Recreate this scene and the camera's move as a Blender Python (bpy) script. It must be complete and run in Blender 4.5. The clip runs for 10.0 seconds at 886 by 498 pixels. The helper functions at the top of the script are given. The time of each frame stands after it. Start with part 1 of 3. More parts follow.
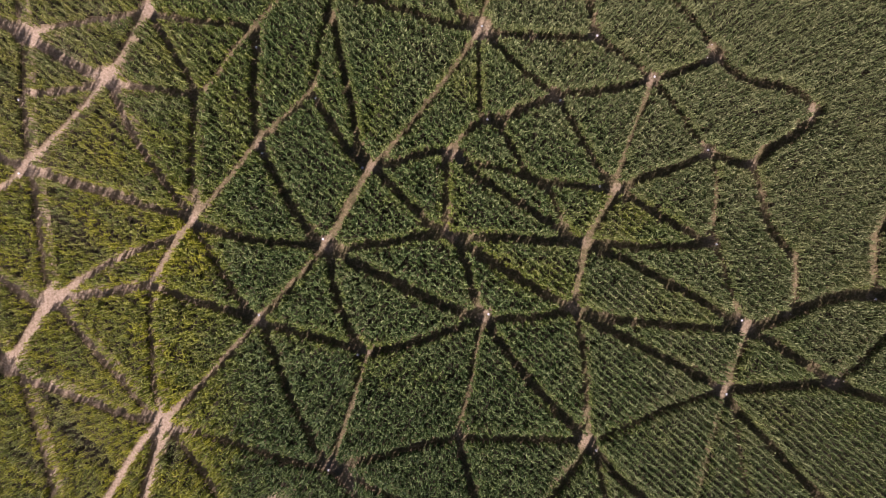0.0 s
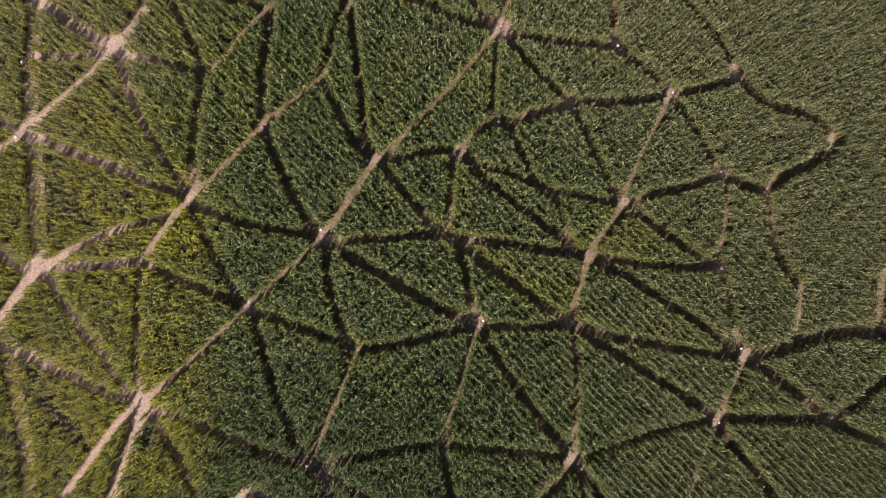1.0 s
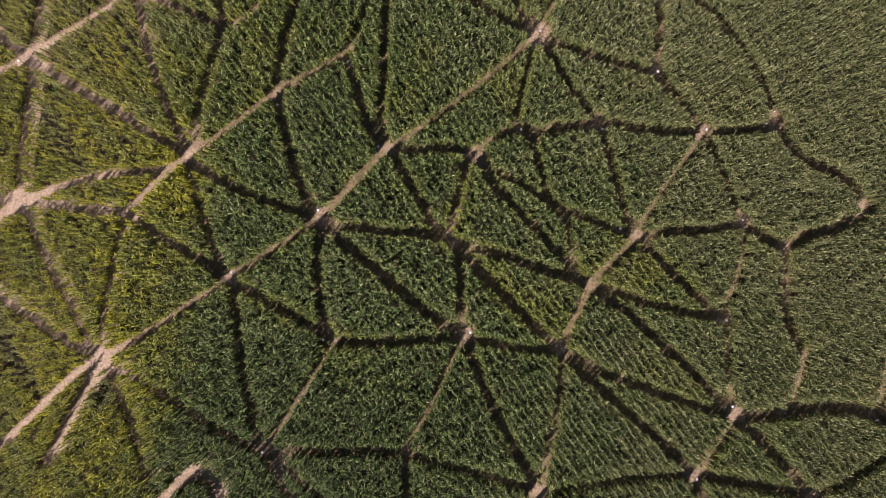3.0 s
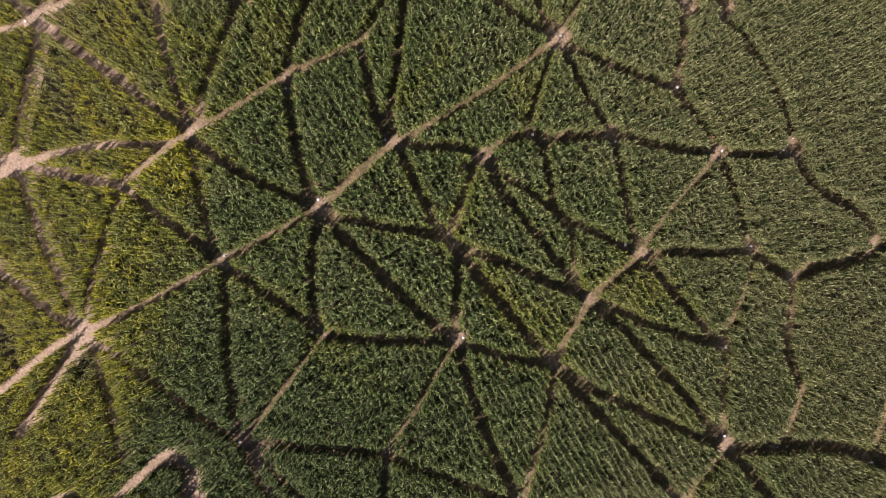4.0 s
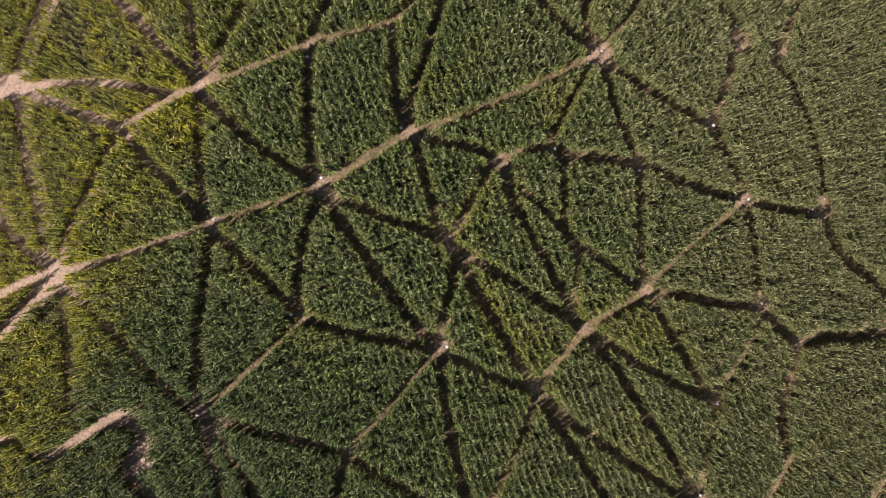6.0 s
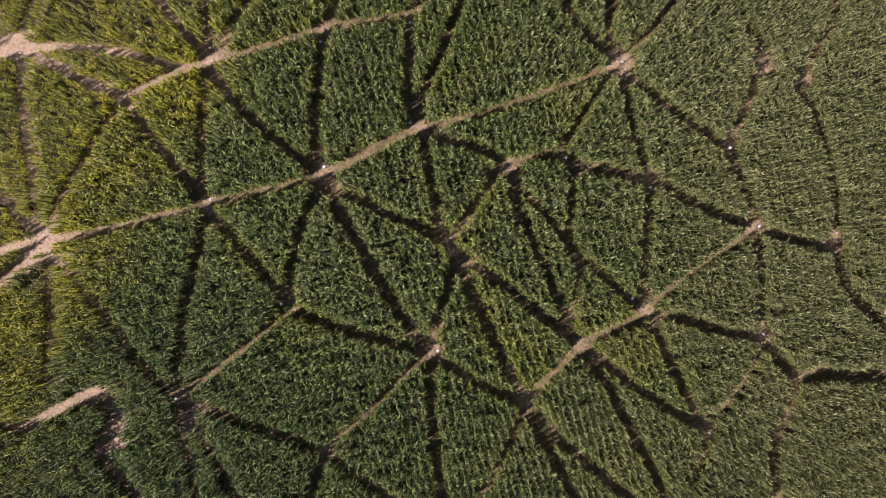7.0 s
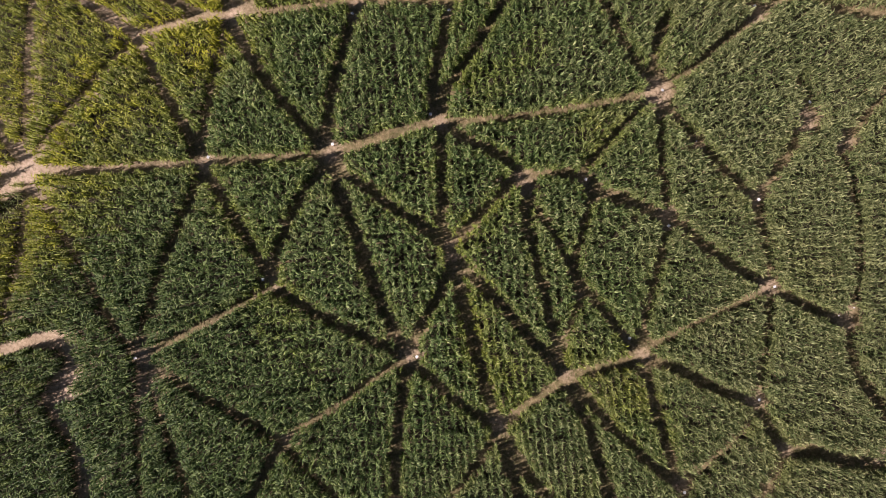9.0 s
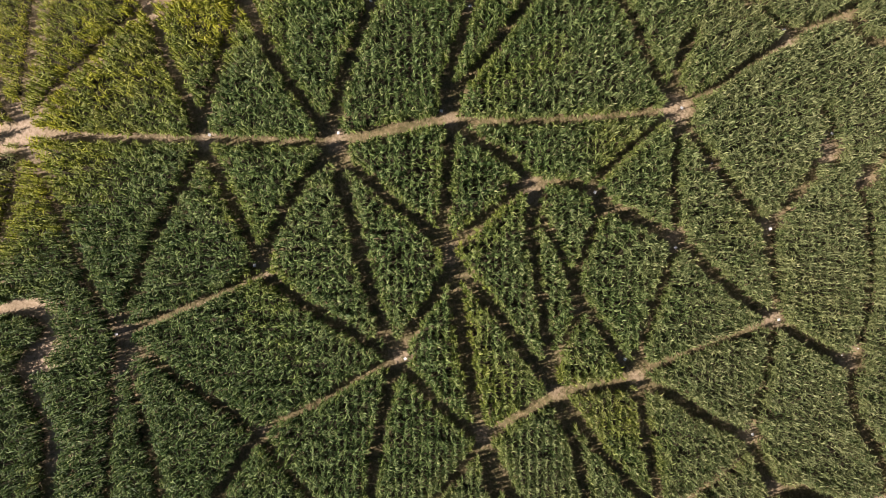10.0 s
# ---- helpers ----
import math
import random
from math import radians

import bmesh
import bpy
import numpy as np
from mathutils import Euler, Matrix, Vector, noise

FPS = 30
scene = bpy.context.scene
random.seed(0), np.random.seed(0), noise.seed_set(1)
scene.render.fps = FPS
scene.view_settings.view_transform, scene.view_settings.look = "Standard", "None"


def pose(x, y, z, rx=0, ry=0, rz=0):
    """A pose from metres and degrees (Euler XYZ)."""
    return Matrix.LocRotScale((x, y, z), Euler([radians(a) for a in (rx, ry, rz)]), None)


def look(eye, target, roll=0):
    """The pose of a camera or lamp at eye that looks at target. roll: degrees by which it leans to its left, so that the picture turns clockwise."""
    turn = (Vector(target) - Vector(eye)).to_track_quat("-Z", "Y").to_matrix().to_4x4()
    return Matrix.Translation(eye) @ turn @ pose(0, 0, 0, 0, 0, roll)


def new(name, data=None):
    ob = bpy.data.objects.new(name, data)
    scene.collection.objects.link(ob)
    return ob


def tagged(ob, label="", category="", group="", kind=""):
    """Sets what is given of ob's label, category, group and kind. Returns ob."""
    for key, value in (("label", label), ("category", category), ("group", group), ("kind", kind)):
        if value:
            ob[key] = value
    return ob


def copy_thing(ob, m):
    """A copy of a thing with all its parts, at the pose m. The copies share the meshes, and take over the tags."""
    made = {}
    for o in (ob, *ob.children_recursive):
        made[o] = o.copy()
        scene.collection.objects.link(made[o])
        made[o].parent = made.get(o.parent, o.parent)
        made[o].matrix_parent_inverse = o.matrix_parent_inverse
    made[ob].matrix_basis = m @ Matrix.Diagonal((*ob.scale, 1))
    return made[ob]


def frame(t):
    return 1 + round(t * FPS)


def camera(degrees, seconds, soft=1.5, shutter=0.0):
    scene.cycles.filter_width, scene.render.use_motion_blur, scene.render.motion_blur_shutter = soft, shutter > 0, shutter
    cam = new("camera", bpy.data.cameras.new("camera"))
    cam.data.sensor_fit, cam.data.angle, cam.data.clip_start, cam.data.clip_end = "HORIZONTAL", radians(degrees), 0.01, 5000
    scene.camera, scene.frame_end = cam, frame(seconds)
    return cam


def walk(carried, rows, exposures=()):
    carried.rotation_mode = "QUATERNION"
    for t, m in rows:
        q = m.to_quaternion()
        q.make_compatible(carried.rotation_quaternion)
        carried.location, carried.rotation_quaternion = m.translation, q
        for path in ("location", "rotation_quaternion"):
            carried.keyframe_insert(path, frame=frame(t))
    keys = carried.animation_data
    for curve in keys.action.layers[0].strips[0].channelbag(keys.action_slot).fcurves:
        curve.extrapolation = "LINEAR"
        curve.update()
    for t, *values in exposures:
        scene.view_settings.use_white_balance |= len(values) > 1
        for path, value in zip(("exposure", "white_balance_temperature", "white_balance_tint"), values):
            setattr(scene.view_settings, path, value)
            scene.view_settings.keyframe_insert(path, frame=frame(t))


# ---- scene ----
cam = camera(73.0, 10.0, soft=0.8)
PATH = [
    (0.0, pose(-0.057, -1.460, 72.458, 0, 0, 0.011)),
    (1.0, pose(0.024, -1.295, 70.772, 0, 0, 4.776)),
    (2.0, pose(0.085, -1.143, 69.113, 0, 0, 9.556)),
    (3.0, pose(0.127, -1.000, 67.475, 0, 0, 14.357)),
    (4.0, pose(0.152, -0.863, 65.852, 0, 0, 19.186)),
    (5.0, pose(0.161, -0.729, 64.241, 0, 0, 24.048)),
    (6.0, pose(0.156, -0.595, 62.634, 0, 0, 28.951)),
    (7.0, pose(0.138, -0.457, 61.027, 0, 0, 33.899)),
    (8.0, pose(0.108, -0.313, 59.414, 0, 0, 38.900)),
    (9.0, pose(0.068, -0.158, 57.790, 0, 0, 43.959)),
    (10.0, pose(0.018, 0.010, 56.149, 0, 0, 49.082)),
]
walk(cam, PATH, [(0.0, 0.22, 6200, 35), (5.0, 0.26, 6380, 33), (9.7, 0.44, 6380, 27), (10.0, 0.46, 6600, 20)])

# ---- world, sun ----
SUN_FROM = radians(245.0)      # direction on the plan from which the sun shines, from +x
SUN_HIGH = radians(35.0)
world = bpy.data.worlds.new("sky")
world.use_nodes = True
scene.world = world
wn = world.node_tree.nodes
sky = wn.new("ShaderNodeTexSky")
sky.sky_type = "NISHITA"
sky.sun_disc = False
sky.sun_elevation = SUN_HIGH
sky.sun_rotation = math.pi / 2 - SUN_FROM
wn["Background"].inputs["Strength"].default_value = 0.028
world.node_tree.links.new(sky.outputs[0], wn["Background"].inputs["Color"])
sun_data = bpy.data.lights.new("sun", "SUN")
sun_data.energy = 5.0
sun_data.angle = radians(0.53)
sun_data.color = (1.0, 0.93, 0.82)
sun = new("sun", sun_data)
sun_way = Vector((math.cos(SUN_FROM) * math.cos(SUN_HIGH), math.sin(SUN_FROM) * math.cos(SUN_HIGH), math.sin(SUN_HIGH)))
sun.matrix_world = look(sun_way * 200, (0, 0, 0))


# ---- materials ----
def nodes_of(name):
    mat = bpy.data.materials.new(name)
    mat.use_nodes = True
    nt = mat.node_tree
    return mat, nt, nt.nodes["Principled BSDF"]


def add(nt, kind, values=(), **props):
    node = nt.nodes.new(kind)
    if "operation" in props:
        node.operation = props["operation"]
    if "blend" in props:
        node.data_type, node.blend_type = "RGBA", props["blend"]
    for key, value in values:
        if hasattr(value, "links"):
            nt.links.new(value, node.inputs[key])
        else:
            node.inputs[key].default_value = value
    return node


def noise_at(nt, scale, detail=3.0, rough=0.55):
    geo = add(nt, "ShaderNodeNewGeometry")
    return add(nt, "ShaderNodeTexNoise", [("Vector", geo.outputs["Position"]), ("Scale", scale), ("Detail", detail), ("Roughness", rough)]).outputs["Fac"]


def ramp(nt, fac, *stops):
    node = nt.nodes.new("ShaderNodeValToRGB")
    nt.links.new(fac, node.inputs[0])
    cr = node.color_ramp
    while len(cr.elements) < len(stops):
        cr.elements.new(0.5)
    for el, (pos, col) in zip(cr.elements, stops):
        el.position, el.color = pos, (*col, 1) if len(col) == 3 else (col[0], col[0], col[0], 1)
    return node.outputs["Color"]


def mix(nt, fac, a, b, blend="MIX"):
    node = nt.nodes.new("ShaderNodeMix")
    node.data_type, node.blend_type = "RGBA", blend
    for index, value in ((0, fac), (6, a), (7, b)):
        if hasattr(value, "links"):
            nt.links.new(value, node.inputs[index])
        elif index:
            node.inputs[index].default_value = (*value, 1)
        else:
            node.inputs[index].default_value = value
    return node.outputs[2]


def corn_leaf_material():
    """Maize leaves: dark green, yellower in dry patches and over the stony ground in the west."""
    mat, nt, bsdf = nodes_of("corn_leaf")
    geo = add(nt, "ShaderNodeNewGeometry")
    island = geo.outputs["Random Per Island"]
    ripe = add(nt, "ShaderNodeAttribute")
    ripe.attribute_name = "ripeness"
    green = ramp(nt, island, (0.0, (0.036, 0.066, 0.020)), (0.42, (0.100, 0.158, 0.052)), (0.85, (0.225, 0.305, 0.112)), (1.0, (0.33, 0.39, 0.17)))
    yellow = ramp(nt, island, (0.0, (0.22, 0.235, 0.020)), (0.5, (0.36, 0.37, 0.032)), (0.9, (0.46, 0.45, 0.046)), (1.0, (0.50, 0.42, 0.10)))
    col = mix(nt, ripe.outputs["Fac"], green, yellow)
    lightened = add(nt, "ShaderNodeAttribute")
    lightened.attribute_name = "weathered_sunlit"
    # tan of weathering, made paler to put the sun's hot spot into the leaf
    col = mix(nt, lightened.outputs["Fac"], col, ramp(nt, island, (0.0, (0.114, 0.132, 0.058)), (0.45, (0.275, 0.286, 0.146)), (1.0, (0.415, 0.412, 0.222))))
    deepened = add(nt, "ShaderNodeAttribute")
    deepened.attribute_name = "deep_green"
    col = mix(nt, deepened.outputs["Fac"], col, ramp(nt, island, (0.0, (0.024, 0.048, 0.014)), (0.42, (0.056, 0.100, 0.030)), (1.0, (0.21, 0.28, 0.11))))
    streak = ramp(nt, noise_at(nt, 9.0, 4), (0.3, (0.82, 0.86, 0.80)), (0.7, (1.28, 1.25, 1.18)))
    col = mix(nt, 1.0, col, streak, "MULTIPLY")
    nt.links.new(col, bsdf.inputs["Base Color"])
    bsdf.inputs["Roughness"].default_value = 0.50
    bsdf.inputs["Specular IOR Level"].default_value = 0.22
    bsdf.inputs["IOR"].default_value = 1.4
    lit = add(nt, "ShaderNodeBsdfTranslucent")
    warm = mix(nt, 1.0, col, (1.45, 1.6, 0.45), "MULTIPLY")
    nt.links.new(warm, lit.inputs["Color"])
    both = add(nt, "ShaderNodeMixShader", [(0, 0.10)])
    nt.links.new(bsdf.outputs[0], both.inputs[1])
    nt.links.new(lit.outputs[0], both.inputs[2])
    nt.links.new(both.outputs[0], nt.nodes["Material Output"].inputs["Surface"])
    return mat


def stalk_material():
    mat, nt, bsdf = nodes_of("corn_stalk")
    nt.links.new(ramp(nt, noise_at(nt, 6.0), (0.3, (0.10, 0.12, 0.03)), (0.7, (0.22, 0.20, 0.08))), bsdf.inputs["Base Color"])
    bsdf.inputs["Roughness"].default_value = 0.6
    return mat


def tassel_material():
    mat, nt, bsdf = nodes_of("corn_tassel")
    geo = add(nt, "ShaderNodeNewGeometry")
    nt.links.new(ramp(nt, geo.outputs["Random Per Island"], (0.0, (0.26, 0.20, 0.09)), (0.6, (0.42, 0.35, 0.18)), (1.0, (0.55, 0.48, 0.27))), bsdf.inputs["Base Color"])
    bsdf.inputs["Roughness"].default_value = 0.7
    return mat


def soil_material(name, trodden):
    """Dry loam: brown where it is loose, pale and pinkish where feet have packed it, greenish where weeds seed.
    Untrodden soil has the shade under the corn in its colour.
    """
    mat, nt, bsdf = nodes_of(name)
    wide, fine = noise_at(nt, 0.35, 4), noise_at(nt, 3.5, 6, 0.65)
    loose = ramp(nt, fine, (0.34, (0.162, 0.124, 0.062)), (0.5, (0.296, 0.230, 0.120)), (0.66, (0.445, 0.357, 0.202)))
    # untrodden soil: canopy shade painted in, down to about a quarter
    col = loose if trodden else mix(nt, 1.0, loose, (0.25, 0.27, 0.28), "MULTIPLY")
    if trodden:
        pale = add(nt, "ShaderNodeAttribute")
        pale.attribute_name = "packed"
        packed = ramp(nt, fine, (0.34, (0.41, 0.300, 0.200)), (0.5, (0.59, 0.455, 0.325)), (0.68, (0.74, 0.60, 0.455)))
        col = mix(nt, pale.outputs["Fac"], loose, packed)
        weed = add(nt, "ShaderNodeAttribute")
        weed.attribute_name = "weedy"
        patch = ramp(nt, noise_at(nt, 1.6, 5, 0.7), (0.42, (0.0,)), (0.62, (1.0,)))
        amount = add(nt, "ShaderNodeMath", [(0, weed.outputs["Fac"]), (1, patch)], operation="MULTIPLY").outputs[0]
        col = mix(nt, amount, col, (0.15, 0.14, 0.058))
    stain = ramp(nt, wide, (0.3, (0.82, 0.80, 0.78)), (0.7, (1.1, 1.08, 1.06)))
    nt.links.new(mix(nt, 1.0, col, stain, "MULTIPLY"), bsdf.inputs["Base Color"])
    bsdf.inputs["Roughness"].default_value = 0.92
    bump = add(nt, "ShaderNodeBump", [("Strength", 0.6), ("Distance", 0.04), ("Height", noise_at(nt, 7.0, 6, 0.7))])
    nt.links.new(bump.outputs[0], bsdf.inputs["Normal"])
    return mat


def plain_material(name, dark, light, rough, scale=12.0, metal=0.0):
    mat, nt, bsdf = nodes_of(name)
    nt.links.new(ramp(nt, noise_at(nt, scale, 5), (0.3, dark), (0.7, light)), bsdf.inputs["Base Color"])
    bsdf.inputs["Roughness"].default_value = rough
    bsdf.inputs["Metallic"].default_value = metal
    return mat


LEAF, STALK, TASSEL = corn_leaf_material(), stalk_material(), tassel_material()
SHADED_SOIL, PACKED = soil_material("loose_soil_shaded", False), soil_material("trodden_soil", True)
WHITE = plain_material("white_board", (0.72, 0.72, 0.70), (0.84, 0.84, 0.82), 0.45, 4.0)
STAKE = plain_material("stake_wood", (0.16, 0.11, 0.07), (0.32, 0.24, 0.16), 0.8, 20.0)
STRAW = plain_material("dry_leaf", (0.30, 0.22, 0.12), (0.58, 0.48, 0.32), 0.8, 2.0)
WITHERED = plain_material("withered_leaf", (0.15, 0.115, 0.055), (0.27, 0.205, 0.11), 0.75, 2.0)
WEED = plain_material("weed_leaf", (0.10, 0.12, 0.03), (0.20, 0.20, 0.06), 0.6, 2.0)

# ---- plan of the maze: trails between clearings, width in metres ----
TRAILS, CLEARINGS = [], []


def trail(width, *points):
    TRAILS.append((width, points))


def clearing(x, y, radius):
    CLEARINGS.append((x, y, radius * (1.0 if x > 20 or y > 20 or x < -38 else 0.75)))


trail(1.01, (-51.0, 30.3), (-50.9, 28.6), (-50.7, 25.8), (-50.3, 24.3))
trail(1.07, (-56.2, 27.3), (-53.5, 26.0), (-50.4, 24.3))
trail(1.20, (-50.0, 24.2), (-48.0, 22.8), (-45.6, 21.3), (-42.6, 19.8), (-40.2, 19.0))
trail(0.90, (-49.9, 24.4), (-46.3, 25.2), (-42.3, 25.8), (-38.2, 26.5), (-35.4, 27.3))
trail(1.13, (-34.7, 30.3), (-35.6, 27.5), (-37.1, 24.5), (-38.8, 21.4), (-40.3, 19.0))
trail(0.95, (-34.9, 26.6), (-31.9, 26.0), (-29.2, 25.6), (-25.8, 25.3), (-22.3, 24.8))
trail(0.95, (-34.8, 26.4), (-33.5, 24.4), (-32.2, 21.9), (-30.5, 19.3), (-29.4, 16.8))
trail(0.89, (-18.0, 30.6), (-19.7, 28.2), (-22.5, 25.2), (-25.5, 21.8), (-27.7, 18.4), (-29.6, 16.7))
trail(1.15, (-22.2, 24.8), (-22.3, 21.4), (-22.5, 18.1), (-22.5, 14.7), (-22.1, 11.6))
trail(0.95, (-39.6, 18.4), (-35.9, 17.8), (-32.5, 17.2), (-29.4, 16.7))
trail(1.05, (-39.8, 18.4), (-38.9, 16.0), (-37.9, 13.7), (-36.2, 10.7), (-33.7, 7.2), (-31.3, 4.1), (-29.7, 2.4))
trail(1.05, (-29.4, 16.7), (-29.8, 12.0), (-29.8, 7.3), (-29.6, 2.5))
trail(0.85, (-40.3, 19.0), (-43.2, 15.6), (-46.0, 12.6), (-48.7, 9.8), (-50.0, 8.5))
trail(0.90, (-40.2, 18.8), (-42.9, 17.9), (-46.3, 17.3), (-49.9, 17.1))
trail(0.90, (-50.0, 24.2), (-50.2, 20.9), (-50.2, 17.2), (-50.0, 13.5), (-49.7, 8.6))
trail(0.95, (-50.0, 8.5), (-52.1, 6.4), (-54.1, 5.3), (-56.2, 4.3))
trail(1.05, (-49.3, 8.0), (-51.3, 8.7), (-53.3, 9.5), (-55.3, 10.3))
trail(1.05, (-49.3, 8.1), (-44.6, 6.5), (-39.2, 5.0), (-34.5, 3.4), (-29.7, 2.2))
trail(1.00, (-49.3, 8.1), (-48.6, 3.3), (-48.1, -0.7), (-47.6, -4.8), (-46.5, -7.6))
trail(1.26, (-47.2, -7.7), (-48.7, -9.6), (-50.4, -12.6), (-52.1, -15.4))
trail(1.05, (-46.5, -7.6), (-48.6, -8.1), (-50.3, -6.9), (-52.6, -5.3), (-55.3, -3.8))
trail(0.80, (-46.9, -7.6), (-42.9, -4.8), (-39.6, -3.0), (-36.2, -1.5), (-32.8, -0.3), (-30.9, 0.8))
trail(1.05, (-46.9, -7.6), (-42.9, -6.9), (-39.6, -6.6), (-35.1, -5.7))
trail(0.90, (-46.5, -7.6), (-44.3, -10.5), (-42.0, -13.3), (-39.2, -16.4), (-36.5, -19.4), (-33.3, -21.9))
trail(0.95, (-34.8, -5.6), (-34.9, -9.4), (-34.7, -13.5), (-34.5, -17.2), (-33.3, -21.9))
trail(0.70, (-12.3, 31.0), (-13.3, 28.2), (-14.3, 24.5), (-15.2, 20.5), (-15.7, 17.3))
trail(1.07, (-15.7, 17.2), (-19.3, 13.8), (-22.3, 11.2))
trail(1.07, (-22.3, 11.2), (-24.7, 8.2), (-27.5, 4.6), (-30.0, 1.9), (-32.3, -1.2), (-34.0, -3.9), (-35.3, -5.8))
trail(1.05, (-34.8, -5.8), (-32.5, -6.6), (-29.8, -7.5), (-25.8, -8.8), (-21.8, -10.2))
trail(1.05, (-29.5, 1.6), (-25.8, 0.3), (-22.5, -0.3), (-19.1, -0.7), (-13.7, -1.2))
trail(1.05, (-29.2, 0.9), (-27.5, -2.2), (-25.7, -5.1), (-23.8, -8.1), (-21.8, -10.2))
trail(0.89, (4.5, 25.0), (2.0, 21.2), (-0.7, 17.5), (-4.1, 13.0), (-8.5, 8.4))
trail(1.10, (-8.6, 8.5), (-11.2, 4.1), (-14.0, -1.2))
trail(0.98, (-14.0, -1.2), (-16.7, -4.3), (-19.4, -7.2), (-22.1, -10.3))
trail(0.92, (-22.1, -10.3), (-26.2, -14.7), (-29.6, -18.4), (-33.8, -22.3))
trail(0.92, (-33.8, -22.3), (-37.0, -25.9), (-40.4, -31.5), (-42.5, -34.8))
trail(1.38, (-33.8, -22.3), (-34.7, -26.6), (-35.9, -31.5), (-36.6, -34.8))
trail(1.20, (-33.6, -22.2), (-31.2, -24.6), (-29.0, -27.6), (-26.8, -31.0), (-25.2, -33.8))
trail(1.05, (-33.6, -22.0), (-37.5, -21.4), (-41.6, -20.0), (-45.6, -18.5), (-49.8, -17.1), (-51.9, -15.5))
trail(1.20, (-52.1, -15.4), (-53.4, -13.3), (-55.8, -11.6))
trail(0.85, (-50.6, -16.5), (-49.3, -20.9), (-48.1, -24.9), (-47.1, -28.9), (-46.3, -33.9))
trail(1.15, (-33.3, -22.0), (-30.4, -23.1), (-27.0, -23.9), (-22.4, -25.4), (-17.8, -26.8), (-13.5, -27.6))
trail(1.15, (-21.6, -10.2), (-20.1, -14.0), (-18.6, -18.0), (-16.7, -22.0), (-15.1, -25.4), (-13.5, -27.6))
trail(1.15, (-21.8, -10.2), (-16.4, -11.6), (-13.1, -12.5), (-9.2, -13.7))
trail(0.79, (-9.3, -13.9), (-10.5, -18.4), (-11.9, -22.5), (-13.7, -28.0))
trail(1.15, (-9.2, -13.9), (-4.3, -12.8), (-0.3, -11.5), (4.8, -9.8))
trail(1.05, (-13.7, -1.2), (-13.1, -5.4), (-12.1, -8.8), (-10.9, -11.6), (-9.2, -13.7))
trail(1.35, (-13.7, -1.2), (-11.1, -2.9), (-8.4, -4.1), (-4.3, -6.1), (-0.3, -8.0), (4.8, -9.8))
trail(1.15, (-13.7, -1.2), (-11.1, -1.3), (-8.4, -0.9), (-4.3, -0.3), (-1.0, 0.5), (1.2, 0.0))
trail(1.15, (-21.9, 11.3), (-20.1, 7.3), (-18.4, 4.3), (-16.4, 1.3), (-13.7, -1.2))
trail(1.05, (-15.4, 16.6), (-13.9, 14.4), (-12.4, 11.7), (-10.7, 9.3), (-8.5, 8.3))
trail(1.05, (-13.2, 26.1), (-12.7, 24.1), (-12.2, 21.1), (-11.4, 17.7), (-10.7, 14.4), (-10.1, 10.7), (-8.5, 8.3))
trail(1.05, (-8.5, 8.3), (-5.7, 5.6), (-3.7, 3.6), (-2.0, 1.6), (-0.3, 0.6))
trail(1.10, (-8.6, 8.4), (-5.4, 8.9), (-2.4, 10.0), (0.5, 10.1))
trail(0.95, (0.5, 9.9), (0.3, 6.7), (0.3, 3.6), (0.3, 0.5))
trail(0.89, (0.6, 10.2), (2.4, 12.1), (4.4, 13.7), (6.5, 14.3))
trail(1.25, (5.7, 13.6), (7.7, 14.5), (10.4, 15.6), (13.1, 16.6))
trail(1.00, (1.2, 9.8), (3.2, 7.8), (6.6, 5.4), (10.6, 2.9), (13.3, 1.3), (15.9, -0.5))
trail(0.80, (1.3, 9.5), (3.1, 8.9), (6.3, 8.1), (9.7, 7.1), (12.3, 5.7))
trail(0.60, (12.4, 5.8), (13.5, 3.3), (14.5, 1.2), (16.1, -0.6))
trail(0.90, (6.3, 13.7), (8.4, 10.1), (10.1, 7.3), (12.2, 6.0))
trail(1.05, (11.7, 6.6), (15.0, 6.2), (18.4, 5.7), (20.4, 5.5))
trail(0.95, (13.2, 16.7), (15.5, 13.3), (16.9, 10.7), (18.8, 7.6), (20.4, 5.5))
trail(1.15, (13.1, 16.9), (17.8, 17.3), (21.1, 17.7), (24.7, 18.7))
trail(1.15, (4.4, 24.6), (7.0, 24.1), (11.1, 23.8), (17.8, 23.7))
trail(1.00, (17.9, 23.9), (17.7, 26.3), (17.4, 28.4), (17.3, 30.4))
trail(1.15, (17.8, 23.7), (21.1, 21.7), (23.1, 20.2), (24.7, 18.7))
trail(0.95, (4.4, 24.4), (6.4, 22.6), (8.4, 20.7), (10.7, 18.7), (13.1, 17.0))
trail(0.80, (4.3, 24.6), (4.1, 20.3), (4.3, 16.9), (4.4, 13.8))
trail(1.20, (4.4, 25.0), (2.2, 26.3), (0.8, 28.0), (0.0, 30.4))
trail(1.15, (3.7, 24.8), (0.3, 25.2), (-3.0, 26.3), (-6.4, 27.3), (-9.7, 28.4), (-13.1, 29.5))
trail(1.15, (24.7, 18.7), (27.2, 19.4), (29.9, 20.3), (32.4, 21.2))
trail(1.25, (32.4, 21.2), (34.5, 19.5), (36.9, 18.3), (39.9, 17.9), (42.3, 17.1), (43.8, 15.5))
trail(1.20, (44.2, 15.7), (44.2, 14.0), (41.6, 12.1), (38.2, 10.1), (36.7, 8.6))
